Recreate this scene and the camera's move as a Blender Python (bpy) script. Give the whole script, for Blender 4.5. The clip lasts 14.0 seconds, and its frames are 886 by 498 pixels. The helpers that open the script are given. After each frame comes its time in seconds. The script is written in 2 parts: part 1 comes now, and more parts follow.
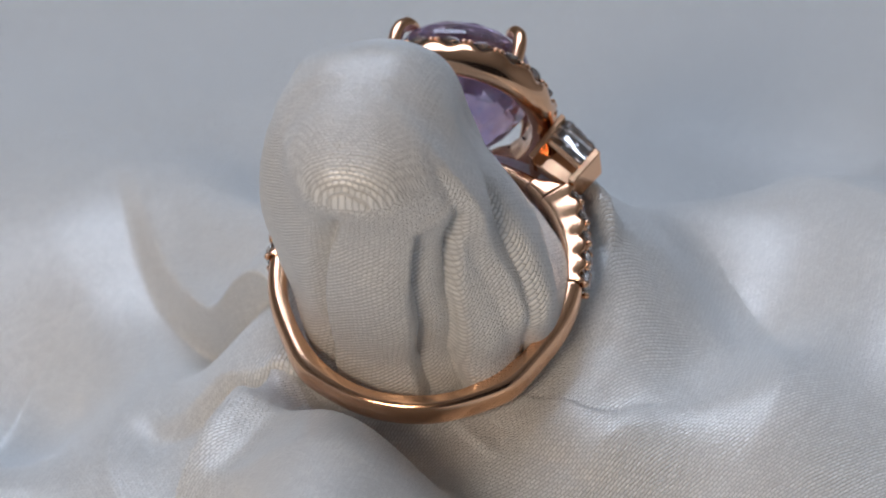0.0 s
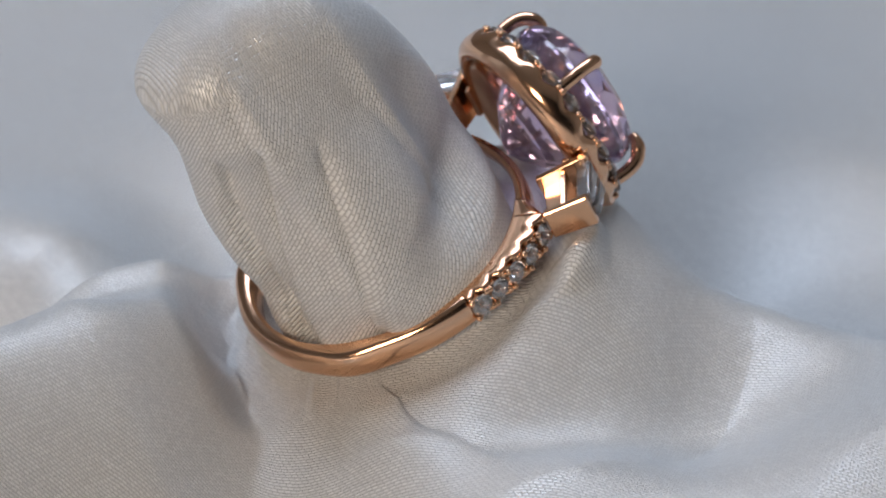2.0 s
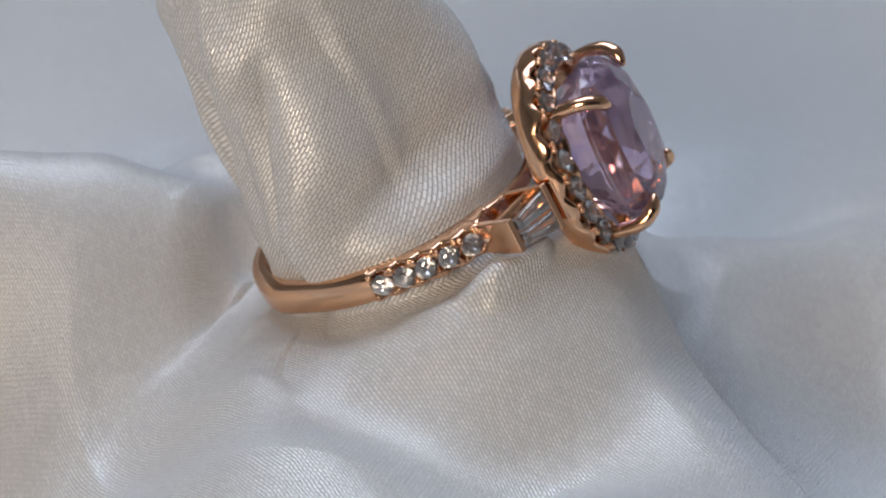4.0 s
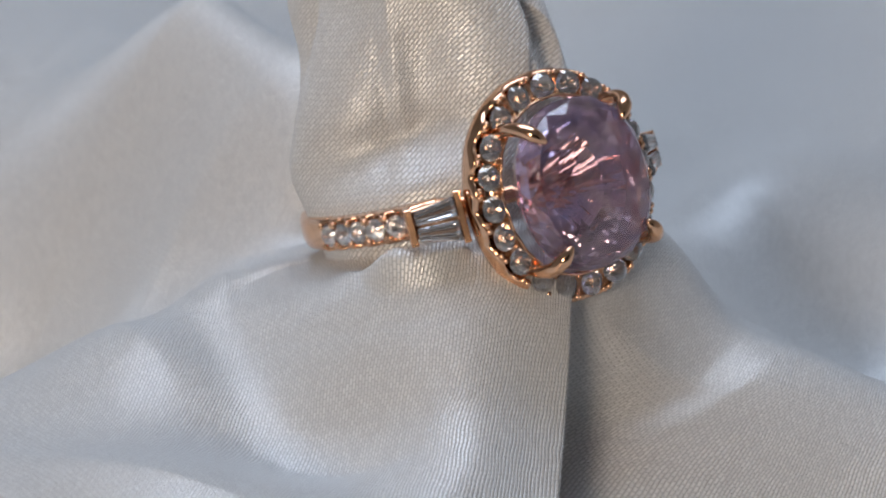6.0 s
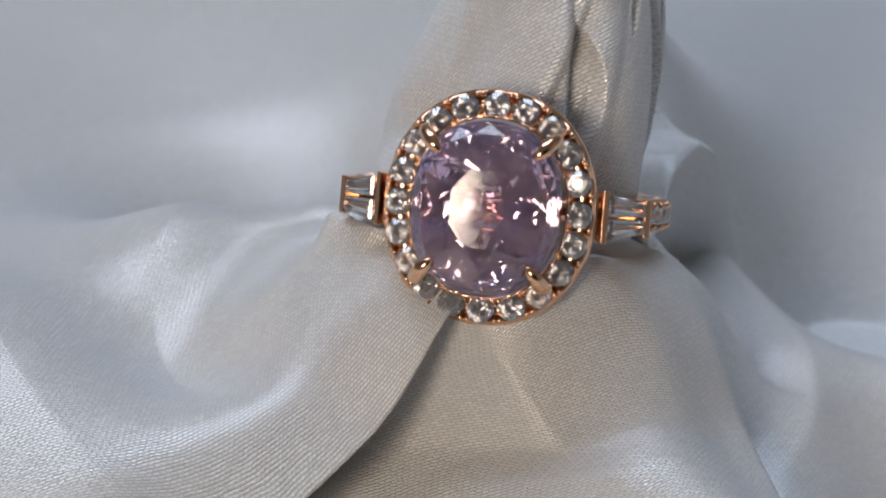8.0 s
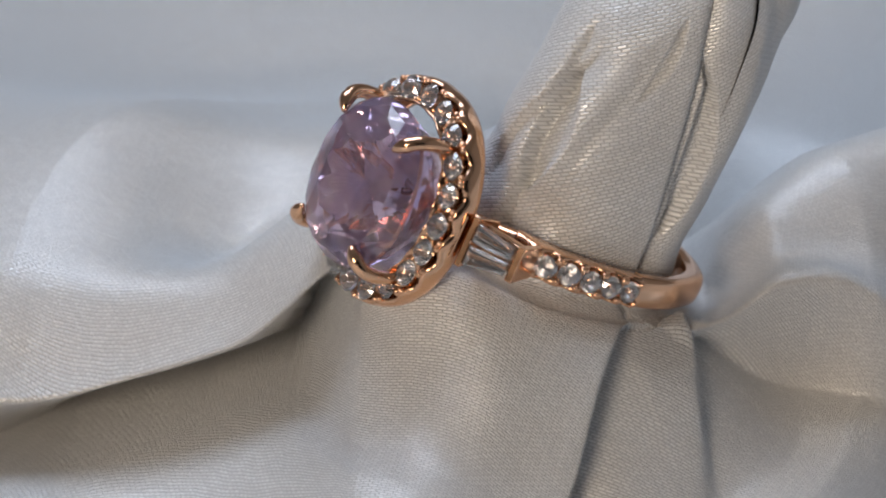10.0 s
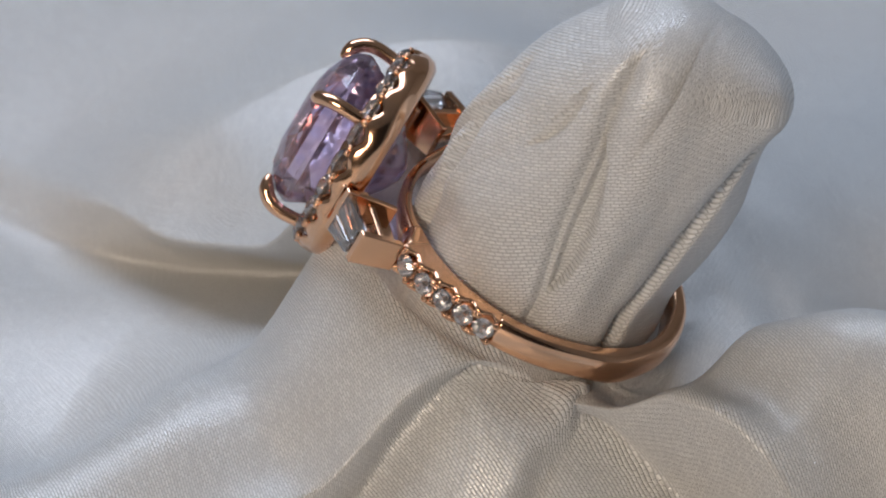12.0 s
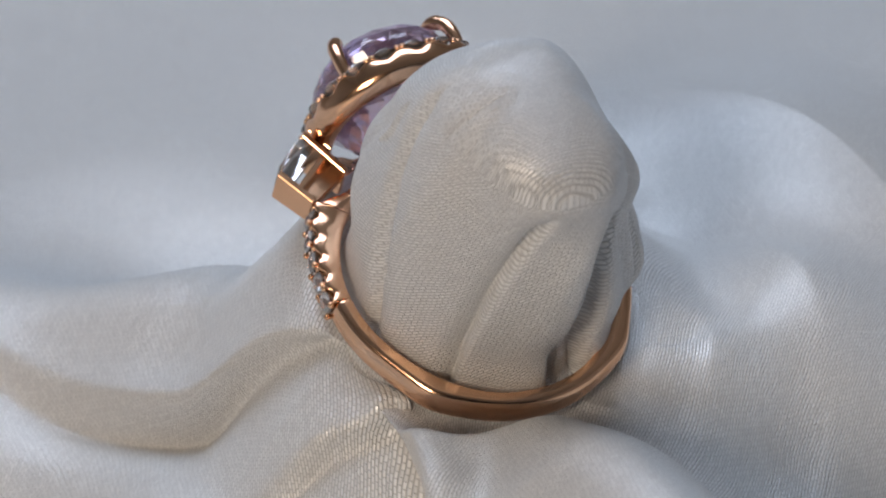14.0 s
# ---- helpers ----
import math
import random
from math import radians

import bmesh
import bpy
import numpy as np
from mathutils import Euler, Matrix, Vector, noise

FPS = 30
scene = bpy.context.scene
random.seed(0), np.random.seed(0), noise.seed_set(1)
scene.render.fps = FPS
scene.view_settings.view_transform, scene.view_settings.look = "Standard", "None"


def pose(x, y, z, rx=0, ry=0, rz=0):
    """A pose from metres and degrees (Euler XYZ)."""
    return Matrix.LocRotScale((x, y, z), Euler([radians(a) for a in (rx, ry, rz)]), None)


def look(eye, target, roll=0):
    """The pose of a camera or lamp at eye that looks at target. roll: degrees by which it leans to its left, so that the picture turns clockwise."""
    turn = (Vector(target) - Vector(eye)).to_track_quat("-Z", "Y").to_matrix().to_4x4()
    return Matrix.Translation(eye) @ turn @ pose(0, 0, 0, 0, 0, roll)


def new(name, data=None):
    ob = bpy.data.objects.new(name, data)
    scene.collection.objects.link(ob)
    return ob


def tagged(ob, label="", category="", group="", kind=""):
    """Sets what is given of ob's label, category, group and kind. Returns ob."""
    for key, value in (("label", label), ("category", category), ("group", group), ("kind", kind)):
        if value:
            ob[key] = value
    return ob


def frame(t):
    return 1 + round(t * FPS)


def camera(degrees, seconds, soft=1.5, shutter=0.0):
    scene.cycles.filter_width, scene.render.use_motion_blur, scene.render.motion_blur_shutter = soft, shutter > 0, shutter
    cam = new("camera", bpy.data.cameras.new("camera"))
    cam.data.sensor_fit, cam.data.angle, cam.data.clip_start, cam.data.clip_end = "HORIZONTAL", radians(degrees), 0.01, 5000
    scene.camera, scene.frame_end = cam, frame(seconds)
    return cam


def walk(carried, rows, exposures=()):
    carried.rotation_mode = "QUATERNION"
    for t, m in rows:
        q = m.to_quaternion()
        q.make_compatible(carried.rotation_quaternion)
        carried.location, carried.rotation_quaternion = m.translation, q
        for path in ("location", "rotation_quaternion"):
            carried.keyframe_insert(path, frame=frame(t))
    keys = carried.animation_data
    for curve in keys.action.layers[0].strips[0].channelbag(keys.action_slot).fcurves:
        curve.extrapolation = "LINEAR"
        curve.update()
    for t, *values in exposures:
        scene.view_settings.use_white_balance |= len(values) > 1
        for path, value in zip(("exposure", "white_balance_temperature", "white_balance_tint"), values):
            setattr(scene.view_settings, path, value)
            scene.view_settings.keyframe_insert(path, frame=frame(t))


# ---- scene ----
# ---- camera: stands still; the turntable carries ring and cloth ----
cam = camera(11.5, 14.0, soft=2.0)
CAM_POSE = pose(-0.00163, -0.23143, 0.13331, 90 - 29.525, 0, 0) @ pose(0, 0, 0, 0, 0, 0.673)
cam.data.dof.use_dof, cam.data.dof.focus_distance, cam.data.dof.aperture_fstop = True, 0.257, 72.0
walk(cam, [(0, CAM_POSE), (14, CAM_POSE)])
# seconds, degrees turned, rise in millimetres of the slightly uneven turntable
TURNS = (
    (0, 171.24, -0.56), (0.5, 159.48, -0.67), (1, 147.49, -0.57), (1.5, 136.20, -0.50), (2, 123.18, -0.22),
    (2.5, 112.46, -0.26), (3, 102.51, -0.09), (3.2, 98.35, -0.06), (5.3, 51.88, 0.14), (5.5, 47.40, 0.17),
    (6, 36.77, 0.17), (6.5, 26.23, 0.12), (7, 15.05, 0.02), (7.5, 4.27, -0.01), (8, -6.91, 0.02),
    (8.2, -11.27, 0.07), (10.3, -64.27, 0.31), (10.5, -68.93, 0.26), (11, -81.09, 0.35), (11.5, -92.77, 0.25),
    (12, -104.78, 0.39), (12.5, -116.60, 0.25), (13, -128.58, 0.22), (13.5, -140.23, 0.16), (14, -152.50, 0.01),
)

# ---- world and lights: a cool panel high behind the ring, a warm lamp behind the camera ----
world = bpy.data.worlds.new("room_air")
scene.world = world
world.use_nodes = True
world.node_tree.nodes["Background"].inputs[0].default_value = (0.5, 0.58, 0.72, 1)
world.node_tree.nodes["Background"].inputs[1].default_value = 0.05


def panel_light(name, width, height, watts, colour, where, target):
    data = bpy.data.lights.new(name, "AREA")
    data.shape, data.size, data.size_y, data.energy, data.color = "RECTANGLE", width, height, watts, colour
    lamp = new(name, data)
    lamp.matrix_world = look(where, target)
    return lamp


# unseen cool panel, added to light upward cloth without whitening the band's sides
panel_light("cool_panel", 0.9, 0.6, 9.5, (0.68, 0.80, 1.0), (-0.15, 0.45, 1.0), (0, 0, 0))
# unseen warm panel, added where the stone's table catches its flash
panel_light("warm_panel", 0.3, 0.28, 5.6, (1.0, 0.82, 0.65), (-0.39, -0.935, 0.47), (0, 0, 0))
scene.view_settings.exposure = 0.0

# ---- helpers for building ----
MM = 0.001
RING_POSE = Matrix(((0.99985, 0.00890, 0.01454, 0.00195), (-0.01450, 0.89263, 0.45055, 0.00348), (-0.00896, -0.45070, 0.89263, 0.00373), (0.00000, 0.00000, 0.00000, 1.00000)))


def finish(bm, name, material, smooth=True):
    """A mesh from a bmesh built in millimetres."""
    bmesh.ops.recalc_face_normals(bm, faces=bm.faces)
    bmesh.ops.scale(bm, vec=(MM, MM, MM), verts=bm.verts)
    me = bpy.data.meshes.new(name)
    bm.to_mesh(me)
    bm.free()
    me.materials.append(material)
    for f in me.polygons:
        f.use_smooth = smooth
    return me


def part(name, bm, material, parent=None, label="", smooth=True):
    ob = new(name, finish(bm, name, material, smooth))
    ob.parent = parent
    if label:
        tagged(ob, label)
    return ob


def grid_faces(bm, rows, closed_u=False, closed_v=False, caps=False):
    """Skins rows of points of equal length with quads."""
    vs = [[bm.verts.new(p) for p in r] for r in rows]
    nv, nu = len(vs), len(vs[0])
    for j in range(nv if closed_v else nv - 1):
        for i in range(nu if closed_u else nu - 1):
            a, b = vs[j], vs[(j + 1) % nv]
            bm.faces.new((a[i], a[(i + 1) % nu], b[(i + 1) % nu], b[i]))
    if caps:
        bm.faces.new(vs[0])
        bm.faces.new(vs[-1])
    return vs


def tube(points, radii, n=12):
    """A round rod along points, with a radius at each."""
    bm = bmesh.new()
    pts = [Vector(p) for p in points]
    rows, side = [], Vector((0.3, 0.2, 1)).normalized()
    for i, (p, r) in enumerate(zip(pts, radii)):
        d = (pts[min(i + 1, len(pts) - 1)] - pts[max(i - 1, 0)]).normalized()
        side = (side - d * side.dot(d)).normalized()
        up = d.cross(side)
        rows.append([p + (side * math.cos(v) + up * math.sin(v)) * r for v in np.linspace(0, 2 * math.pi, n, endpoint=False)])
    grid_faces(bm, rows, closed_u=True, caps=True)
    return bm


def spline(points, steps=6):
    """Catmull-Rom points through the given tuples."""
    p = [np.array(q, float) for q in points]
    p = [2 * p[0] - p[1], *p, 2 * p[-1] - p[-2]]
    out = []
    for i in range(1, len(p) - 2):
        for s in np.linspace(0, 1, steps, endpoint=False):
            out.append(0.5 * (2 * p[i] + (p[i + 1] - p[i - 1]) * s + (2 * p[i - 1] - 5 * p[i] + 4 * p[i + 1] - p[i + 2]) * s ** 2 + (3 * p[i] - p[i - 1] - 3 * p[i + 1] + p[i + 2]) * s ** 3))
    return out + [p[-2]]


# ---- materials ----
def material(name, **values):
    m = bpy.data.materials.new(name)
    m.use_nodes = True
    b = m.node_tree.nodes["Principled BSDF"]
    for k, v in values.items():
        b.inputs[k.replace("_", " ")].default_value = v
    return m


def node(m, kind, links=(), **values):
    """A node with values by socket name or attribute, and links (socket, from socket)."""
    n = m.node_tree.nodes.new(kind)
    for k, v in values.items():
        if k in n.inputs:
            n.inputs[k].default_value = v
        else:
            setattr(n, k, v)
    for to, source in links:
        m.node_tree.links.new(source, n.inputs[to])
    return n


def join(m, source, target):
    m.node_tree.links.new(source, target)


def satin_material():
    m = material("ivory_satin", Roughness=0.3, IOR=2.3)
    b = m.node_tree.nodes["Principled BSDF"]
    b.inputs["Sheen Weight"].default_value = 0.05
    b.inputs["Anisotropic"].default_value = 0.55
    way = node(m, "ShaderNodeTangent", direction_type="UV_MAP", uv_map="weave")
    join(m, way.outputs[0], b.inputs["Tangent"])
    uv = node(m, "ShaderNodeUVMap", uv_map="weave")
    # slow drift bends the thread rows a little
    drift = node(m, "ShaderNodeTexNoise", [("Vector", uv.outputs[0])], Scale=0.22, Detail=2.0)
    bend = node(m, "ShaderNodeVectorMath", [(0, drift.outputs["Color"])], operation="SCALE")
    bend.inputs["Scale"].default_value = 0.7
    rows = node(m, "ShaderNodeVectorMath", [(0, uv.outputs[0]), (1, bend.outputs[0])], operation="ADD")
    # short rounded floats in staggered rows
    threads = node(m, "ShaderNodeTexBrick", [("Vector", rows.outputs[0])], Scale=1.0)
    threads.offset, threads.offset_frequency = 0.4, 2
    threads.inputs["Color1"].default_value = (0, 0, 0, 1)
    threads.inputs["Color2"].default_value = (1, 1, 1, 1)
    threads.inputs["Mortar"].default_value = (0.5, 0.5, 0.5, 1)
    threads.inputs["Mortar Size"].default_value = 0.05
    threads.inputs["Mortar Smooth"].default_value = 1.0
    threads.inputs["Brick Width"].default_value = 0.42
    threads.inputs["Row Height"].default_value = 0.19
    fuzz = node(m, "ShaderNodeTexNoise", [("Vector", uv.outputs[0])], Scale=3.6, Detail=3.0, Roughness=0.6)
    slack = node(m, "ShaderNodeTexNoise", [("Vector", uv.outputs[0])], Scale=0.6, Detail=3.0, Roughness=0.55)
    # relief: rounded floats, single threads a little proud, uneven tension
    floats = node(m, "ShaderNodeMath", [(0, threads.outputs["Fac"])], operation="MULTIPLY")
    floats.inputs[1].default_value = -1.0
    proud = node(m, "ShaderNodeMath", [(0, fuzz.outputs["Fac"]), (2, floats.outputs[0])], operation="MULTIPLY_ADD")
    proud.inputs[1].default_value = 0.9
    fine = node(m, "ShaderNodeBump", [("Height", proud.outputs[0])], Strength=1.0, Distance=0.00006)
    broad = node(m, "ShaderNodeBump", [("Height", slack.outputs["Fac"]), ("Normal", fine.outputs[0])], Strength=0.12, Distance=0.0005)
    join(m, broad.outputs[0], b.inputs["Normal"])
    gloss = node(m, "ShaderNodeMapRange", [("Value", threads.outputs["Color"])])
    gloss.inputs["To Min"].default_value, gloss.inputs["To Max"].default_value = 0.28, 0.42
    join(m, gloss.outputs[0], b.inputs["Roughness"])
    tone = node(m, "ShaderNodeMix", [(0, fuzz.outputs["Fac"])], data_type="RGBA")
    tone.inputs[6].default_value, tone.inputs[7].default_value = (0.72, 0.72, 0.71, 1), (0.8, 0.8, 0.785, 1)
    # shade between the threads, painted into the base colour
    gap_shade = node(m, "ShaderNodeMapRange", [("Value", threads.outputs["Fac"])])
    gap_shade.inputs["To Min"].default_value, gap_shade.inputs["To Max"].default_value = 1.04, 0.75
    shine = node(m, "ShaderNodeMapRange", [("Value", threads.outputs["Fac"])])
    shine.inputs["To Min"].default_value, shine.inputs["To Max"].default_value = 0.66, 0.12
    join(m, shine.outputs[0], b.inputs["Specular IOR Level"])
    # glints of single threads, painted as a brighter base colour
    each = node(m, "ShaderNodeMapRange", [("Value", threads.outputs["Color"])])
    each.inputs["To Min"].default_value, each.inputs["To Max"].default_value = 0.93, 1.1
    shade = node(m, "ShaderNodeMath", [(0, each.outputs[0]), (1, gap_shade.outputs[0])], operation="MULTIPLY")
    thread_tone = node(m, "ShaderNodeVectorMath", [(0, tone.outputs[2]), ("Scale", shade.outputs[0])], operation="SCALE")
    join(m, thread_tone.outputs[0], b.inputs["Base Color"])
    return m


def gold_material():
    m = material("rose_gold", Base_Color=(0.87, 0.52, 0.32, 1), Metallic=1.0, Roughness=0.1)
    b = m.node_tree.nodes["Principled BSDF"]
    at = node(m, "ShaderNodeTexCoord")
    grain = node(m, "ShaderNodeTexNoise", [("Vector", at.outputs["Object"])], Scale=900.0, Detail=4.0)
    rough = node(m, "ShaderNodeMapRange", [("Value", grain.outputs["Fac"])])
    rough.inputs["To Min"].default_value, rough.inputs["To Max"].default_value = 0.1, 0.2
    join(m, rough.outputs[0], b.inputs["Roughness"])
    wave = node(m, "ShaderNodeTexNoise", [("Vector", at.outputs["Object"])], Scale=350.0, Detail=1.0)
    bump = node(m, "ShaderNodeBump", [("Height", wave.outputs["Fac"])], Strength=0.12, Distance=0.0002)
    join(m, bump.outputs[0], b.inputs["Normal"])
    return m


def lavender_material():
    """Lavender crystal with milky clouds, fine silk and bluish zones inside."""
    m = material("lavender_gem", Roughness=0.03, IOR=1.72)
    b = m.node_tree.nodes["Principled BSDF"]
    at = node(m, "ShaderNodeTexCoord")
    cloud = node(m, "ShaderNodeTexNoise", [("Vector", at.outputs["Object"])], Scale=330.0, Detail=6.0, Roughness=0.65)
    ramp = node(m, "ShaderNodeValToRGB", [("Fac", cloud.outputs["Fac"])])
    ramp.color_ramp.elements[0].position, ramp.color_ramp.elements[0].color = 0.36, (0.50, 0.46, 0.80, 1)
    ramp.color_ramp.elements[1].position, ramp.color_ramp.elements[1].color = 0.64, (0.95, 0.78, 0.83, 1)
    ramp.color_ramp.elements.new(0.48).color = (0.76, 0.57, 0.78, 1)
    join(m, ramp.outputs[0], b.inputs["Base Color"])
    milk = node(m, "ShaderNodeTexNoise", [("Vector", at.outputs["Object"])], Scale=520.0, Detail=5.0, Roughness=0.7)
    clear = node(m, "ShaderNodeMapRange", [("Value", milk.outputs["Fac"])])
    clear.inputs["From Min"].default_value, clear.inputs["From Max"].default_value = 0.35, 0.68
    clear.inputs["To Min"].default_value, clear.inputs["To Max"].default_value = 0.98, 0.8
    join(m, clear.outputs[0], b.inputs["Transmission Weight"])
    return m


gold = gold_material()
satin = satin_material()
lavender = lavender_material()
diamond = material("diamond", Base_Color=(0.98, 0.98, 1, 1), Roughness=0.0, Transmission_Weight=0.93, IOR=2.2)
plaster = material("grey_plaster", Base_Color=(0.78, 0.78, 0.78, 1), Roughness=0.9)
# for an unseen wall, added so that the gold has something dark to reflect
dark_wall = material("charcoal_unseen_wall", Base_Color=(0.05, 0.05, 0.055, 1), Roughness=0.95)
board = material("white_board", Base_Color=(0.6, 0.6, 0.6, 1), Roughness=0.7)


# ---- room: unseen shell, added to bounce fill light onto ring and cloth ----
def box(name, size, at, mat):
    bm = bmesh.new()
    bmesh.ops.create_cube(bm, size=1.0)
    bmesh.ops.scale(bm, vec=[v / MM for v in size], verts=bm.verts)
    ob = part(name, bm, mat, smooth=False)
    ob.location = at
    return tagged(ob, kind="structure")


box("tabletop", (1.6, 1.6, 0.03), (0, 0.2, -0.0368), board)
box("floor", (4, 4, 0.1), (0, 0, -0.85), plaster)
box("ceiling", (4, 4, 0.1), (0, 0, 1.75), plaster)
box("wall_north", (4, 0.1, 2.5), (0, 1.95, 0.45), plaster)
box("wall_south", (4, 0.1, 2.5), (0, -1.95, 0.45), dark_wall)
box("wall_east", (0.1, 3.8, 2.5), (1.95, 0, 0.45), plaster)
box("wall_west", (0.1, 3.8, 2.5), (-1.95, 0, 0.45), plaster)

# ---- satin cloth: a rolled knob that wears the ring, opening into a skirt of folds ----
CX, CY = 2.3, 3.8
FOLD_R = (5.0, 9.0, 14.0, 21.0, 32.0, 48.0, 75.0)
# mean height, then cosine and sine of one to six folds round, at each radius
FOLDS = np.array((
    (-5.00, -0.03, -0.45, 0.08, 0.00, 0.03, -0.05, -0.06, 0.07, 0.02, -0.01, 0.00, -0.01),
    (-3.92, 0.24, -5.90, 1.66, 0.23, 1.01, -1.72, -2.66, 2.83, 1.39, -0.46, 0.10, -0.61),
    (-6.69, -0.15, -1.77, -1.50, 0.94, -0.75, -1.16, -1.20, -2.11, 0.24, -0.15, -0.52, 0.44),
    (-8.34, 0.93, -0.39, -0.34, 1.47, -0.95, -1.03, 1.66, -1.94, 0.92, 1.93, 0.43, 0.56),
    (-14.33, -2.37, -3.38, 1.91, 2.15, -1.13, -4.50, 3.93, -1.17, 3.41, 5.14, -0.35, 3.68),
    (-15.93, -0.66, -1.98, 0.73, 0.26, -0.99, -1.99, 0.57, 0.76, 1.33, 0.66, -0.80, 1.17),
    (-17.77, -0.95, -1.42, 0.68, 0.47, -0.51, -1.10, 0.17, 0.53, 0.43, -0.06, -0.31, 0.38),
))
# the lie of the knob's axis, and how the whole cloth sits on the turntable
KNOB_POSE = Matrix(((0.99605, 0.08863, 0.00629, 0.00234), (-0.08173, 0.88613, 0.45617, 0.00382), (0.03486, -0.45488, 0.88987, -0.00122), (0, 0, 0, 1)))
SETTLE = Matrix(((0.99677, -0.06720, 0.04374, -0.00047), (0.06751, 0.99770, -0.00561, -0.00035), (-0.04326, 0.00855, 0.99903, 0.00529), (0.00000, 0.00000, 0.00000, 1.00000)))
KNOB_W = (-2.0, 2.0, 6.0, 10.0, 14.0, 18.0, 22.0)
KNOB_TOP = 20.96
# centre x, y, radius, and two-, three- and four-lobed swell, up the knob
KNOB = np.array((
    (0.237, 2.353, 7.483, 0.018, -0.093, -0.031, -0.069, -0.052, 0.083),
    (0.800, 2.623, 7.966, 0.002, -0.155, -0.082, 0.069, 0.001, 0.009),
    (1.065, 2.297, 8.217, -0.022, -0.110, -0.079, 0.029, 0.009, 0.048),
    (1.665, 2.396, 7.762, -0.056, -0.077, -0.047, 0.026, 0.023, 0.069),
    (1.924, 2.572, 7.217, -0.078, -0.062, -0.000, 0.053, 0.007, 0.013),
    (2.106, 2.851, 6.649, -0.119, -0.017, 0.028, -0.038, -0.010, -0.037),
    (2.007, 2.300, 5.590, -0.148, 0.033, -0.028, -0.105, -0.015, -0.082),
))


def hermite(xs, ys, x):
    xs = np.asarray(xs, float)
    m = np.gradient(ys, xs)
    i = np.clip(np.searchsorted(xs, x, side="right") - 1, 0, len(xs) - 2)
    h = xs[i + 1] - xs[i]
    s = (x - xs[i]) / h
    return ys[i] * (2 * s ** 3 - 3 * s ** 2 + 1) + h * m[i] * (s ** 3 - 2 * s ** 2 + s) + ys[i + 1] * (3 * s ** 2 - 2 * s ** 3) + h * m[i + 1] * (s ** 3 - s ** 2)


def smooth(x):
    x = np.clip(x, 0, 1)
    return x * x * (3 - 2 * x)


# pleats on the knob: (turn in degrees, height) along each, depth, width to either side
PLEATS = (
    (((325, 18), (340, 13), (353, 6), (360, -1)), 0.8, 0.25, 0.9),
    (((82, 16), (70, 12.5), (58, 7.5), (50, 2.5), (48, -1)), 1.1, 0.9, 0.22),
    (((121, 14), (112, 10), (103, 2.5), (102, -1)), 1.3, 0.3, 1.7),
    (((146, 14), (137, 11), (127, 7.5), (121, 2.5), (120, -1)), 1.4, 1.4, 0.28),
    (((175, 13), (163, 8.5), (155, 3), (154, -1)), 0.9, 1.3, 0.6),
    (((284, 13), (295, -1)), 0.8, 0.3, 1.3),
    (((292, 12), (279, 4)), 0.7, 0.3, 1.6),
    (((314, 13), (303, -1)), 0.4, 1.3, 1.3),
)
# fold edges on the skirt: way and height of the lip, drop beside it, reach of the drop, tuck under the lip
EDGES = (
    (((1.0, -8.0, -3.6), (-1.4, -11.1, -5.6), (-5.0, -14.9, -8.4), (-8.0, -18.0, -10.4), (-12.5, -23.0, -13.0), (-20.0, -31.0, -15.6), (-32.0, -44.0, -18.0)), -8.0, 11.0, 16.0),
    (((10.4, 6.8, -4.8), (11.5, 9.5, -4.3), (12.6, 13.0, -4.0), (14.0, 17.0, -4.2), (16.0, 22.0, -5.2), (19.0, 30.0, -8.0)), 9.0, 6.5, 3.0),
    (((10.7, 4.6, -2.6), (11.9, 3.4, -3.4), (13.2, 2.1, -4.8), (15.1, -0.6, -7.2), (17.6, -4.5, -9.8), (20.0, -10.0, -11.8), (23.4, -18.9, -15.0), (27.0, -30.0, -17.0)), -5.0, 5.0, 2.5),
    (((11.0, 7.6, -3.2), (12.5, 8.2, -4.3), (15.2, 7.6, -6.8), (18.0, 5.7, -10.2), (22.0, 2.0, -15.0)), -3.0, 3.0, 1.0),
)
# pockets between pleats: left rim as (turn, height), width in degrees, depth
POCKETS = (
    (((337, 14.0), (345, 12.5), (357, 5.0), (359, 2.5)), 15.0, 1.0),
    (((286, 11.0), (287, 8.0), (289, 5.0), (292, 2.5)), 16.0, 1.1),
    (((318, 16.0), (317, 13.0), (316, 10.0)), 8.0, 0.4),
)


# flat faces below the hood of the crown: turn from and to, height of the hood, depth
FACES = ((6.0, 156.0, 19.8, 0.95), (160.0, 225.0, 17.5, 0.5))


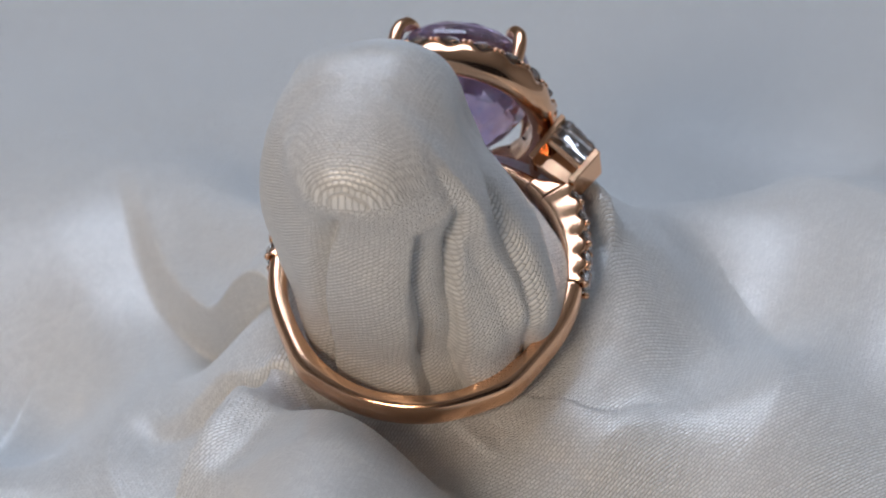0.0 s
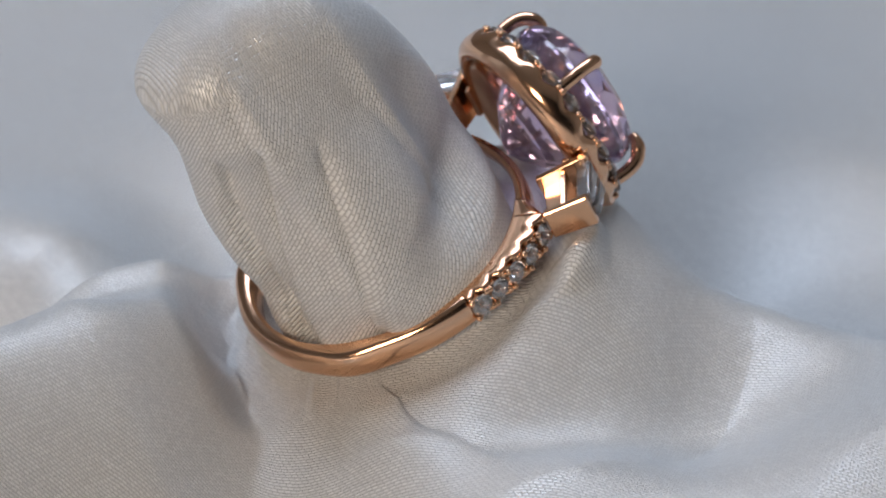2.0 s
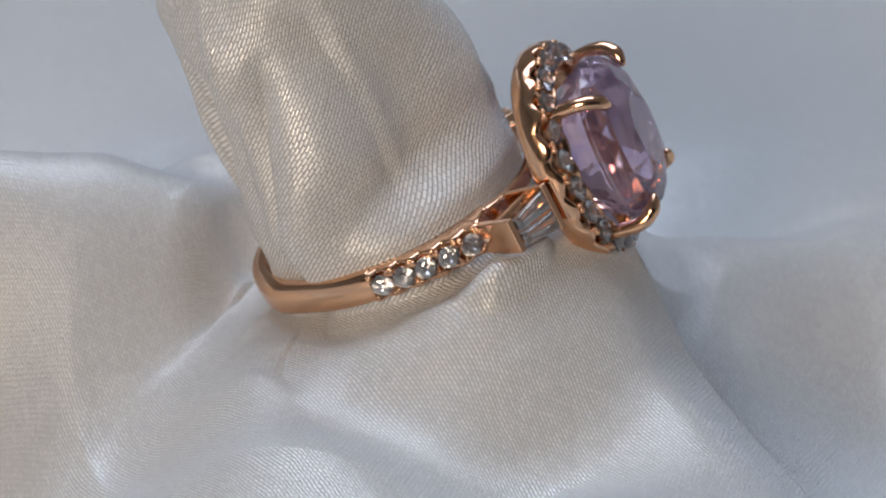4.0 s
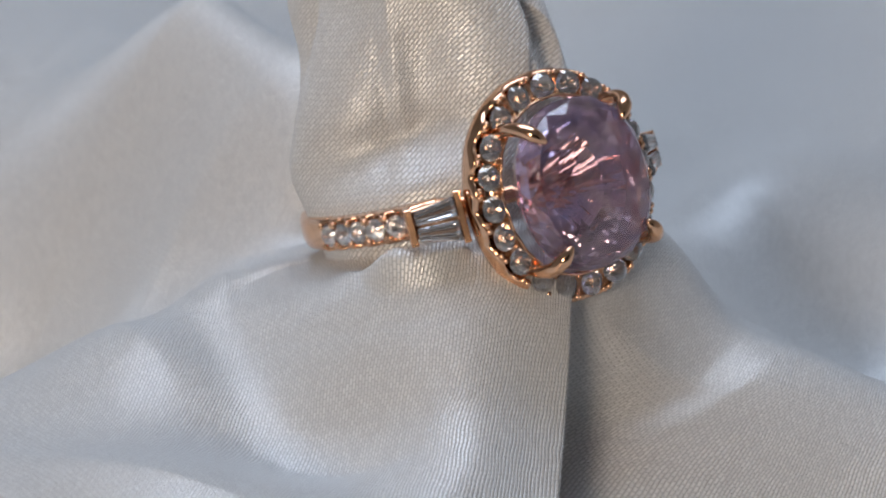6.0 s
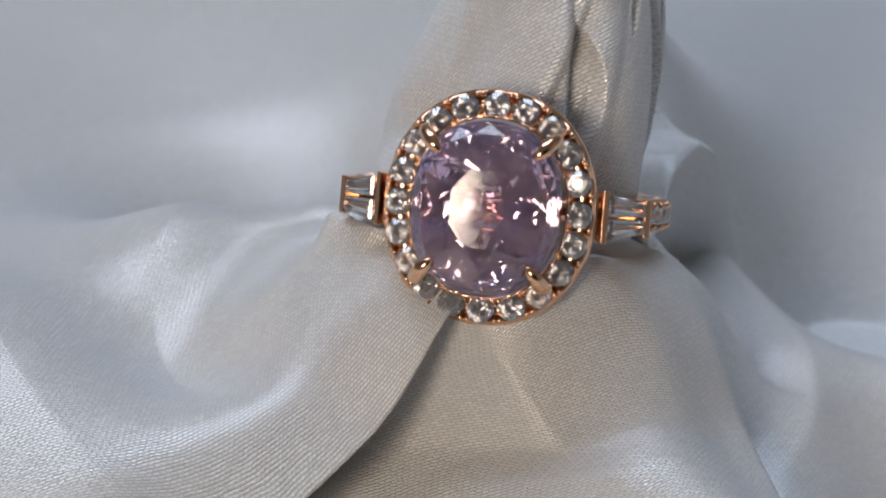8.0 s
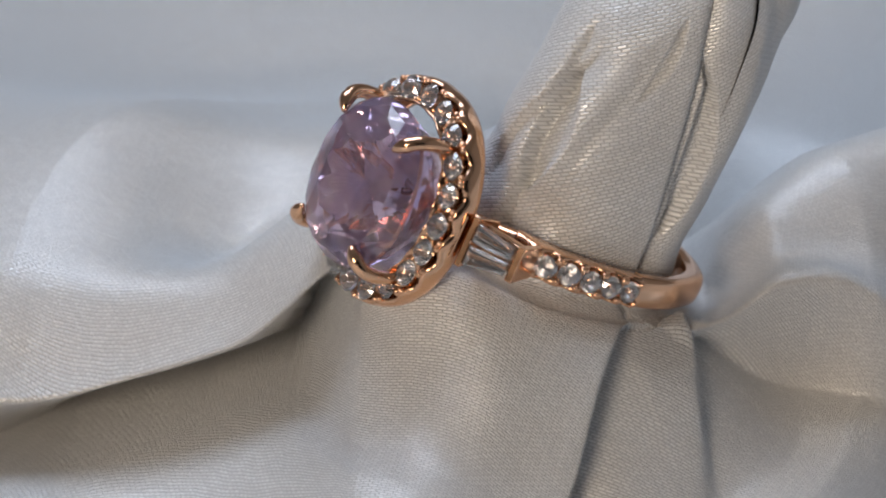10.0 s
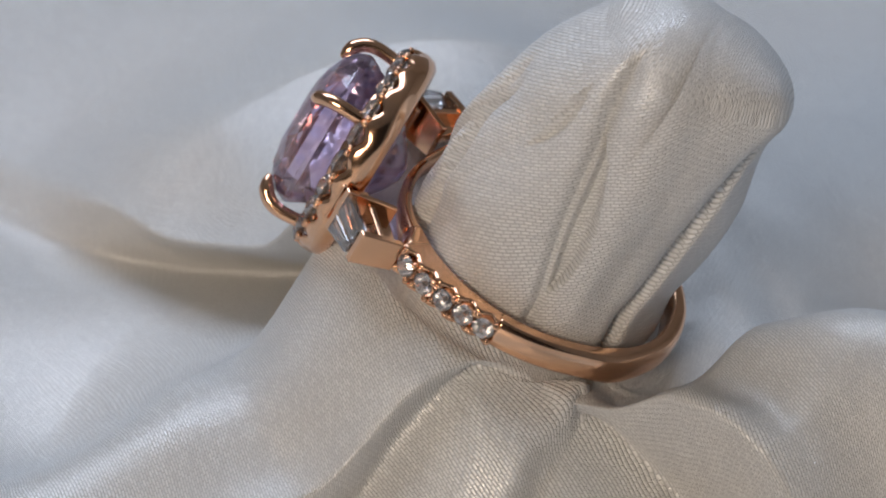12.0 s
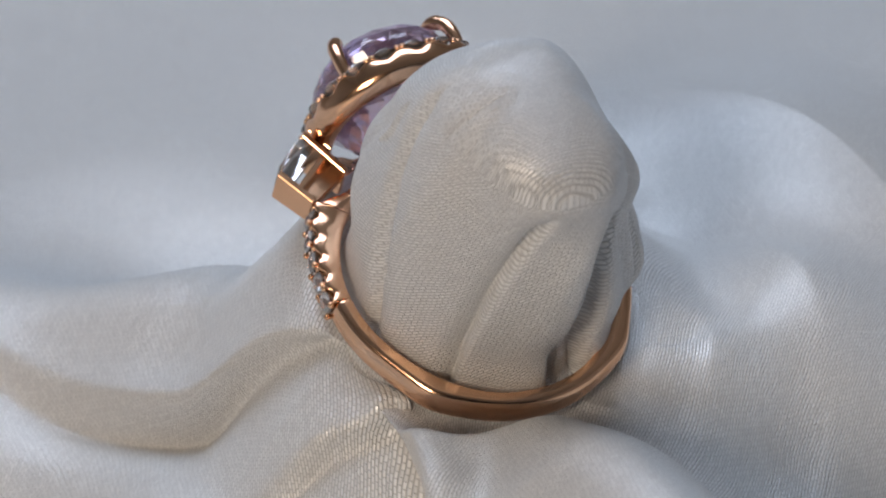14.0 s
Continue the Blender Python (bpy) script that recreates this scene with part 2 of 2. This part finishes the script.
def pleat_depth(u, w, r):
    d = np.zeros_like(u)
    for path, depth, left, right in PLEATS:
        hs = np.array([q[1] for q in path][::-1], float)
        us = np.array([q[0] for q in path][::-1], float)
        centre = np.interp(w, hs, us)
        off = (np.degrees(u) - centre + 180) % 360 - 180
        s = np.radians(off) * r
        ends = smooth((w - hs[0] + 3) / 3) * smooth((hs[-1] + 1.5 - w) / 3)
        d -= depth * ends * np.where(s < 0, np.exp(-(np.abs(s) / left) ** 1.2), np.exp(-(np.abs(s) / right) ** 1.2))
    for start, end, hood, depth in FACES:
        off = (np.degrees(u) - start + 90) % 360 - 90
        d -= depth * smooth(off / 26) * smooth((end - start - off) / 12) * smooth((hood - w) / 4.5) * smooth((w + 1) / 6)
    for rim, width, depth in POCKETS:
        hs = np.array([q[1] for q in rim][::-1], float)
        us = np.array([q[0] for q in rim][::-1], float)
        left = np.interp(w, hs, us)
        open_ = width * np.sin(math.pi * np.clip((w - hs[0]) / (hs[-1] - hs[0]), 0, 1)) ** 0.8 + 1e-6
        off = ((np.degrees(u) - left + 180) % 360 - 180) / open_
        d -= depth * smooth(off * 5) * smooth((1 - off) * 2.5) * smooth(open_ / 6)
    return d


def skirt_height(x, y):
    dx, dy = x - CX, y - CY
    r, ph = np.hypot(dx, dy), np.arctan2(dy, dx)
    lr, lk = np.log(np.clip(r, FOLD_R[0], FOLD_R[-1])), np.log(FOLD_R)
    i = np.clip(np.searchsorted(lk, lr) - 1, 0, len(lk) - 2)
    f = (lr - lk[i]) / (lk[i + 1] - lk[i])
    f = 0.5 * f + 0.5 * f * f * (3 - 2 * f)
    waves = np.stack([np.ones_like(ph)] + [g(k * ph) for k in range(1, 7) for g in (np.cos, np.sin)], -1)
    z = (1 - f) * (FOLDS[i] * waves).sum(-1) + f * (FOLDS[i + 1] * waves).sum(-1)
    # a hollow between the back arm and the side arm
    z = z - 9.0 * np.exp(-((x - 28) ** 2 + (y - 5) ** 2) / 12.0 ** 2)
    sx, sy = np.zeros_like(x), np.zeros_like(x)
    for path, drop, reach, tuck in EDGES:
        p = np.array(spline(path, 5))
        a, b = p[:-1, :2], p[1:, :2]
        ab = b - a
        rel = np.stack([x, y], -1)[..., None, :] - a
        t = np.clip((rel * ab).sum(-1) / (ab * ab).sum(-1), 0, 1)
        off = rel - t[..., None] * ab
        dist = np.hypot(off[..., 0], off[..., 1])
        k = dist.argmin(-1)
        pick = lambda q: np.take_along_axis(q, k[..., None], -1)[..., 0]
        side = np.sign(pick(ab[:, 0] * rel[..., 1] - ab[:, 1] * rel[..., 0])) * -np.sign(drop)
        along = (k + pick(t)) / len(ab)
        s = pick(dist)
        fade = smooth(along / 0.3 + 0.25) * smooth((1.02 - along) / 0.4)
        run = 1.4 + 0.12 * tuck
        # the lip rolls over and its foot is tucked back under it
        under = np.where(side > 0, fade * tuck * smooth((0.93 - along) / 0.35) * smooth(s / run) * np.exp(-np.maximum(s - run, 0) / (0.7 * reach)) / np.maximum(s, 1e-6), 0)
        sx, sy = sx - under * pick(off[..., 0]), sy - under * pick(off[..., 1])
        lip = pick(p[:-1, 2] + t * (p[1:, 2] - p[:-1, 2]))
        hold = fade * np.where(side > 0, np.exp(-(s / reach) ** 2), np.exp(-(s / 4.0) ** 2))
        aim = np.where(side > 0, lip - abs(drop) * smooth(s / run), lip + 0.7 * (1 - np.exp(-s / 1.2)))
        z = z * (1 - hold) + aim * hold
    return np.maximum(z, -26.0), sx, sy


def unrolled(at, lie):
    """Weave coordinates of a ring-shaped grid, laid out so that the threads keep their spacing on steep folds."""
    def wanted(step):
        d3 = np.linalg.norm(step(at), axis=-1)
        d2 = step(lie)
        return d2 * np.clip(d3 / np.maximum(np.linalg.norm(d2, axis=-1), 1e-6), 0.3, 6.0)[..., None]
    round_ = wanted(lambda q: np.roll(q, -1, 1) - q)
    out = wanted(lambda q: q[1:] - q[:-1])
    pull = np.roll(round_, 1, 1) - round_
    pull[:-1] -= out
    pull[1:] += out
    n, m = at.shape[:2]
    line = np.diag(np.r_[1, np.full(n - 2, 2), 1]).astype(float) - np.eye(n, k=1) - np.eye(n, k=-1)
    modes = np.fft.rfft(pull, axis=1)
    for k in range(modes.shape[1]):
        modes[:, k] = np.linalg.solve(line + np.eye(n) * (2 - 2 * math.cos(2 * math.pi * k / m) + 1e-7), modes[:, k])
    flat = np.fft.irfft(modes, m, axis=1)
    return np.concatenate([flat, flat[:, :1]], 1).reshape(-1, 2)


def cloth():
    nu = 600
    u = np.linspace(0, 2 * math.pi, nu + 1)
    rows, uvs, tops = [], [], []
    rot = np.array(KNOB_POSE.to_3x3())
    org = np.array(KNOB_POSE.translation) / MM
    # knob, from its tip down to the pinch under the ring
    for w in np.concatenate([KNOB_TOP - 4 * np.linspace(0.0, 1, 45) ** 2.2, np.linspace(KNOB_TOP - 4, -2, 130)[1:]]):
        q = [float(hermite(KNOB_W, KNOB[:, k], np.array([w]))[0]) for k in range(9)]
        dome = min(max((w - 8) / (KNOB_TOP - 8), 0), 1)
        flat_top = smooth((np.degrees(u) + 15) / 30) * smooth((165 - np.degrees(u)) / 30)
        r = q[2] * (1 - dome ** (3.2 + 1.8 * flat_top)) ** 0.4
        rad = r * (1 + sum(q[3 + 2 * k] * np.cos((k + 2) * u) + q[4 + 2 * k] * np.sin((k + 2) * u) for k in range(3)))
        # inside the ring the cloth swells out against the band
        ox, oy = q[0] + 0.2, q[1] - 1.1
        along = ox * np.cos(u) + oy * np.sin(u)
        fill = -along + np.sqrt(np.maximum(along ** 2 - ox * ox - oy * oy + 8.45 ** 2, 0))
        press = float(smooth(np.array((5.0 - w) / 4.0)))
        rad = rad * (1 - press) + np.maximum(rad * 0.3 + fill * 0.7, 0) * press
        slack = 0.1 * np.sin(4 * u + 0.3 * w) + 0.05 * np.sin(9 * u - 0.25 * w + 1)
        rad = np.maximum(rad + (slack + pleat_depth(u, np.full_like(u, w), rad)) * np.minimum(1, r / 5), 0.005)
        loc = np.stack([q[0] + rad * np.cos(u), q[1] + rad * np.sin(u), np.full_like(u, w)], -1)
        rows.append(loc @ rot.T + org)
        arc = (KNOB_TOP - w) + 1.1 * np.maximum(0.0, r - 2 * (KNOB_TOP - w))
        uvs.append(0.85 * np.stack([u * 6.4 + w * 0.6 + 40, w * 0.8 - u * 4.8 + 60], -1))
        tops.append(np.stack([(rad + 0.75 * arc) * np.cos(u) + 120, (rad + 0.75 * arc) * np.sin(u)], -1) * 0.85 if w > 17.6 else uvs[-1])
    rim = rows[-1]
    crown = sum(1 for q in tops if q[0, 0] > 80) - 1
    sides = len(rows) - 1
    # skirt
    for r in np.concatenate([np.linspace(7.8, 12, 30), np.linspace(12, 40, 120)[1:], np.linspace(40, 150, 50)[1:]]):
        x, y = CX + r * np.cos(u), CY + r * np.sin(u)
        g = smooth((r - 7.6) / 3.4)
        far, sx, sy = skirt_height(x, y)
        plane = org[2] - (0.00629 * (x - org[0]) + 0.45617 * (y - org[1])) / 0.88987 - 2.3
        far = np.where(far > plane, plane + (far - plane) * smooth((r - 9.5) / 6), far)
        gather = 0.35 * np.sin(11 * u + 1.5 * np.sin(3 * u)) + 0.2 * np.sin(19 * u + 2 * np.sin(2 * u))
        far = far + gather * math.exp(-((r - 10.5) / 3) ** 2)
        hem = np.stack([CX + 10 * np.cos(u), CY + 10 * np.sin(u)])
        floor_z = org[2] - (0.00629 * (hem[0] - org[0]) + 0.45617 * (hem[1] - org[1])) / 0.88987 - 2.4 - 0.45 * max(0.0, r - 10)
        low = np.maximum(floor_z - far, 0) * (1 - smooth((r - 11) / 8))
        far = far + low * 0.85
        edge = smooth((r - 95) / 50)
        far = far * (1 - edge) - 26.3 * edge
        px = (1 - g) * (rim[:, 0] + (x - CX) / r * (r - 7.6)) + g * (x + sx)
        py = (1 - g) * (rim[:, 1] + (y - CY) / r * (r - 7.6)) + g * (y + sy)
        rows.append(np.stack([px, py, (1 - g) * (rim[:, 2] - 0.5 * (r - 7.6)) + g * far], -1))
        uvs.append(np.stack([x * 0.8 + y * 0.6, y * 0.8 - x * 0.6], -1))
    verts = np.concatenate(rows) * MM
    verts = verts @ np.array(SETTLE.to_3x3()).T + np.array(SETTLE.translation)
    level = smooth((np.hypot(verts[:, 0], verts[:, 1]) - 0.1) / 0.04)
    verts[:, 2] = verts[:, 2] * (1 - level) - 0.0212 * level
    nr, n1 = len(rows), nu + 1
    faces = [(j * n1 + i, (j + 1) * n1 + i, (j + 1) * n1 + i + 1, j * n1 + i + 1) for j in range(nr - 1) for i in range(nu)]
    me = bpy.data.meshes.new("satin_cloth")
    me.from_pydata(verts.tolist(), [], faces)
    layer = me.uv_layers.new(name="weave")
    flat, top = np.concatenate(uvs), np.concatenate(tops)
    corner = np.empty(len(me.loops), dtype=np.int32)
    me.loops.foreach_get("vertex_index", corner)
    band = np.repeat(np.arange((nr - 1) * nu) // nu, 4)
    # the crown, the sides and the skirt each carry their own lie of the weave
    skirt = np.concatenate([np.zeros((sides * n1, 2)), unrolled(np.array(rows[sides:])[:, :nu], np.array([uvs[sides + 1] * 0.9] + uvs[sides + 1:])[:, :nu])])
    on = np.where((band < crown)[:, None], top[np.minimum(corner, len(top) - 1)], np.where((band < sides)[:, None], flat[corner], skirt[corner]))
    layer.data.foreach_set("uv", on.astype(np.float32).ravel())
    me.polygons.foreach_set("use_smooth", np.ones(len(me.polygons), dtype=bool))
    me.materials.append(satin)
    me.update()
    ob = new("satin_cloth", me)
    return tagged(ob, "ivory satin cloth rolled into a knob above soft folds", "cloth")


satin_cloth = cloth()

# ---- ring: local x across, -y to the head, z along the finger ----
ring = tagged(new("ring"), "polished rose gold halo ring with oval lavender gemstone on satin", "ring")
HX, HZ = 0.0, 0.05            # head centre
RX, RY = 0.0, 1.1            # shank centre
INNER = 8.3


def drawn(back):
    return 0.55 * float(smooth(np.array((back - 115) / 55)))


def shank_radius(back):
    r = 9.45 + 0.95 * float(smooth(np.array((85 - back) / 45))) + drawn(back)
    return r + 0.27 * math.exp(-((back - 140) / 10) ** 2)


FIRST_STONE, STONE_STEP = 52.3, 8.5          # degrees from the head


def shank_part(a0, a1, n, width, outer, inner=INNER, stones=False):
    """A stretch of the shank between two angles from the head, width and radius by angle."""
    bm = bmesh.new()
    rows = []
    for i in range(n + 1):
        a = radians(a0 + (a1 - a0) * i / n)
        back = abs(math.degrees(math.atan2(math.sin(a), math.cos(a))))
        ro, w, ri = outer(back), width(back), inner + drawn(back)
        c, d = Vector((RX, RY, 0)), Vector((math.sin(a), -math.cos(a), 0))
        prof = [(ri, -w * 0.72), (ri - 0.03, 0), (ri, w * 0.72), (ri + 0.1, w * 0.92), (ri + 0.24, w), (ro - 0.46, w), (ro - 0.22, w * 0.9), (ro - 0.07, w * 0.66), (ro, w * 0.3), (ro, -w * 0.3), (ro - 0.07, -w * 0.66), (ro - 0.22, -w * 0.9), (ro - 0.46, -w), (ri + 0.24, -w), (ri + 0.1, -w * 0.92)]
        if stones:
            # the rim dips beside each stone and stands up between two
            dip = 0.34 * (0.5 + 0.5 * math.cos(2 * math.pi * (back - FIRST_STONE) / STONE_STEP)) ** 1.5
            rim = ro + 0.14 - dip
            prof[5:13] = [(rim - 0.3, w), (rim - 0.06, w * 0.95), (rim, w * 0.8), (rim - 0.15, w * 0.66), (ro - 0.75, w * 0.5), (ro - 0.75, -w * 0.5), (rim - 0.15, -w * 0.66), (rim, -w * 0.8), (rim - 0.06, -w * 0.95), (rim - 0.3, -w)]
        rows.append([c + d * r + Vector((0, 0, z)) for r, z in prof])
    grid_faces(bm, rows, closed_u=True, caps=True)
    return bm


part("shank", shank_part(90, 270, 110, lambda b: 1.0, shank_radius), gold, ring)
for side in (1, -1):
    part("shoulder", shank_part(side * 47.4, side * 90, 64, lambda b: 0.98, shank_radius, stones=True), gold, ring, "stone-set rose gold shoulder")
    part("shoulder_end", shank_part(side * 38, side * 47.4, 10, lambda b: 0.98, lambda b: 9.35 + 0.95 * float(smooth(np.array((b - 38) / 10)))), gold, ring)
part("bridge", shank_part(-41, 41, 40, lambda b: 0.5 + 0.45 * (b / 41) ** 2, lambda b: 8.95 + 0.4 * (b / 41) ** 2), gold, ring)


def oval(u, ax, az, p=2.12):
    c, s = math.cos(u), math.sin(u)
    return ax * math.copysign(abs(c) ** (2 / p), c), az * math.copysign(abs(s) ** (2 / p), s)


HALO_STONES = 20
dense = [oval(2 * math.pi * i / 720, 5.3, 5.98) for i in range(721)]
run = np.concatenate([[0], np.cumsum([math.dist(dense[i], dense[i + 1]) for i in range(720)])])


def halo():
    bm = bmesh.new()
    # offset from the stones' line, height, share of the scallop
    prof = [(0.72, 11.3, 1), (0.86, 11.2, 1), (0.95, 10.9, 0.8), (0.96, 10.4, 0.25), (0.8, 9.9, 0), (0.4, 9.55, 0), (-0.15, 9.5, 0), (-0.5, 9.8, 0), (-0.72, 10.5, 0), (-0.76, 11.9, 0.3), (-0.66, 12.0, 0.3), (-0.58, 11.9, 0.3), (-0.55, 10.9, 0), (0.6, 10.9, 0), (0.64, 11.26, 1)]
    rows = []
    for i in range(240):
        u = 2 * math.pi * i / 240
        dip = 0.5 + 0.5 * math.cos(2 * math.pi * HALO_STONES * run[3 * i] / run[-1])
        rows.append([Vector((HX + oval(u, 5.3 + o, 5.98 + o)[0], 0.36 * k * dip ** 1.4 - 0.14 * k - h, HZ + oval(u, 5.3 + o, 5.98 + o)[1])) for o, h, k in prof])
    grid_faces(bm, rows, closed_u=True, closed_v=True)
    return bm


part("halo_setting", halo(), gold, ring)


def gem_mesh(levels):
    """A faceted stone: levels of (half width, half length, height, part of a step turned, corners)."""
    bm = bmesh.new()
    for ax, az, h, k, m in levels:
        for i in range(m):
            x, z = oval(2 * math.pi * (i + k) / m, ax, az, 2.25)
            bm.verts.new((x, -h, z))
    bmesh.ops.convex_hull(bm, input=bm.verts)
    return bm


stone = part("centre_stone", gem_mesh([(2.0, 2.4, 15.35, 0.5, 8), (2.95, 3.5, 15.1, 0, 8), (3.75, 4.4, 14.65, 0.5, 16), (4.25, 4.92, 14.05, 0.0, 16), (4.42, 5.1, 13.5, 0.5, 32), (4.42, 5.1, 13.2, 0.5, 32), (3.95, 4.55, 12.1, 0, 16), (3.2, 3.7, 10.8, 0.5, 16), (2.1, 2.5, 9.4, 0, 16), (0.9, 1.3, 8.5, 0.5, 8), (0.2, 0.5, 8.1, 0, 6)]), lavender, ring, "faceted oval lavender gemstone", smooth=False)
stone.location = (HX * MM, 0, HZ * MM)

# claws over the stone
for sx in (-1, 1):
    for sz in (-1, 1):
        way = [(3.55, 10.3, 4.0), (3.75, 12.0, 4.2), (3.8, 13.2, 4.27), (3.68, 14.0, 4.13), (3.38, 14.5, 3.8), (3.05, 14.75, 3.42), (2.75, 14.86, 3.08)]
        pts = [(HX + sx * x, -h, HZ + sz * z) for x, h, z in spline(way, 4)]
        n = len(pts)
        part("prong", tube(pts, [0.4 + 0.05 * min(1, i / (0.5 * n)) if i < 0.62 * n else 0.45 * (1 - ((i / n - 0.62) / 0.4) ** 1.7) + 0.03 for i in range(n)]), gold, ring)

# round stones of the halo with grains between them
round_cut = finish(gem_mesh([(0.3, 0.3, 0.31, 0.5, 8), (0.5, 0.5, 0.22, 0, 8), (0.74, 0.74, 0.0, 0.5, 16), (0.74, 0.74, -0.05, 0.5, 16), (0.56, 0.56, -0.24, 0, 8), (0.3, 0.3, -0.46, 0.5, 8), (0.02, 0.02, -0.68, 0, 4)]), "round_diamond", diamond, smooth=False)
bm = bmesh.new()
bmesh.ops.create_uvsphere(bm, u_segments=8, v_segments=5, radius=0.2)
grain = finish(bm, "grain", gold)


def place(name, data, at, out=None, spin=0.0, scale=1.0):
    """A piece of the ring at a place in millimetres, its -y turned to the way out."""
    ob = new(name, data)
    ob.parent = ring
    turn_to = Vector(out).to_track_quat("-Y", "Z") if out is not None else Matrix.Identity(3).to_quaternion()
    ob.matrix_basis = Matrix.LocRotScale(Vector(at) * MM, turn_to @ Euler((0, spin, 0)).to_quaternion(), (scale, scale, scale))
    return ob


for i in range(HALO_STONES):
    k = int(np.searchsorted(run, run[-1] * i / HALO_STONES)) % 720
    x, z = dense[k]
    place("halo_diamond", round_cut, (HX + x, -11.72, HZ + z), (random.uniform(-0.15, 0.15), -1, random.uniform(-0.15, 0.15)), random.uniform(0, 1), 1.07)
    k = int(np.searchsorted(run, run[-1] * (i + 0.5) / HALO_STONES)) % 720
    x, z = dense[k]
    d = Vector((x, 0, z)).normalized()
    for off in (-0.52, 0.66):
        for j in (-0.18, 0.18):
            e = Vector((-d.z, 0, d.x)) * j
            place("grain", grain, (HX + x + d.x * off + e.x, -11.5, HZ + z + d.z * off + e.z), scale=1.1)

# small stones on the shoulders
for sx in (-1, 1):
    for i in range(5):
        a = radians(FIRST_STONE + STONE_STEP * i)
        ro = shank_radius(FIRST_STONE + STONE_STEP * i)
        d = Vector((sx * math.sin(a), -math.cos(a), 0))
        t = Vector((math.cos(a), sx * math.sin(a), 0))
        c = Vector((RX, RY, 0))
        place("shoulder_diamond", round_cut, c + d * (ro + 0.12), d, random.uniform(0, 1), 0.92)
        for off in (-0.5, 0.5):
            for z in (-0.62, 0.62):
                place("grain", grain, c + d * (ro + 0.12) + t * off * 1.2 + Vector((0, 0, z)), scale=1.05)


# baguette boxes beside the head
def prism(corners_low, corners_high):
    bm = bmesh.new()
    for p in (*corners_low, *corners_high):
        bm.verts.new(p)
    bmesh.ops.convex_hull(bm, input=bm.verts)
    bmesh.ops.bevel(bm, geom=[e for e in bm.edges if e.calc_face_angle(0) > 0.5], offset=0.06, segments=1, affect="EDGES")
    return bm


BX = 0.0
for sx in (-1, 1):
    def at(x, h, z):
        return Vector((BX + sx * x, -h, z))
    n, t = Vector((0.63, 0.777)), Vector((0.777, -0.63))
    # plates across the shank that hold the stones: name, top, foot, half width above and below, thickness
    for name, (x0, h0), (x1, h1), w0, w1, thick in (
            ("inner_plate", (6.75, 10.35), (5.1, 7.35), 1.58, 1.15, 0.42),
            ("outer_plate", (9.1, 8.35), (7.75, 5.95), 1.12, 1.0, 0.46),
            ("gallery_bar", (6.2, 10.75), (5.3, 9.2), 1.35, 1.1, 0.3)):
        low, high = [], []
        for z in (-1, 1):
            for k in (-0.5, 0.5):
                low.append(at(x1 + k * thick * t.x, h1 + k * thick * t.y, z * w1))
                high.append(at(x0 + k * thick * t.x, h0 + k * thick * t.y, z * w0))
        part(name, prism(low, high), gold, ring, smooth=False)
    # tray under the stones and a narrow web down to the shank
    for name, ends, w_in, w_out in (("tray", ((6.0, 9.0), (5.85, 8.65), (8.45, 7.15), (8.3, 6.8)), 1.1, 0.85), ("web", ((5.9, 8.8), (5.2, 7.5), (8.3, 6.95), (7.7, 6.0)), 0.35, 0.3)):
        corners = [[at(x, h, z * w) for (x, h), w in zip(ends, (w_in, w_in, w_out, w_out))] for z in (-1, 1)]
        part(name, prism(*corners), gold, ring, smooth=False)
    for up in (-1, 1):
        low, high = [], []
        for x, h, w in ((6.95, 10.2, 1.38), (8.9, 8.62, 0.92)):
            for z in (0.06, w):
                low.append(at(x - n.x * 0.9, h - n.y * 0.9, up * (0.3 * z + 0.35 * w)))
                high.append(at(x + n.x * 0.02, h + n.y * 0.02, up * z))
        for x, h, w in ((7.15, 10.05, 1.38), (8.7, 8.77, 0.92)):
            for z in (0.2, w - 0.14):
                high.append(at(x + n.x * 0.2, h + n.y * 0.2, up * z))
        part("baguette", prism(low, high), diamond, ring, "tapered baguette diamond", smooth=False)


# ---- the turntable's motion ----
def motions():
    rows = [(t, pose(0, 0, rise * MM, 0, 0, degrees)) for t, degrees, rise in TURNS]
    walk(satin_cloth, rows)
    walk(ring, [(t, m @ RING_POSE) for t, m in rows])


motions()
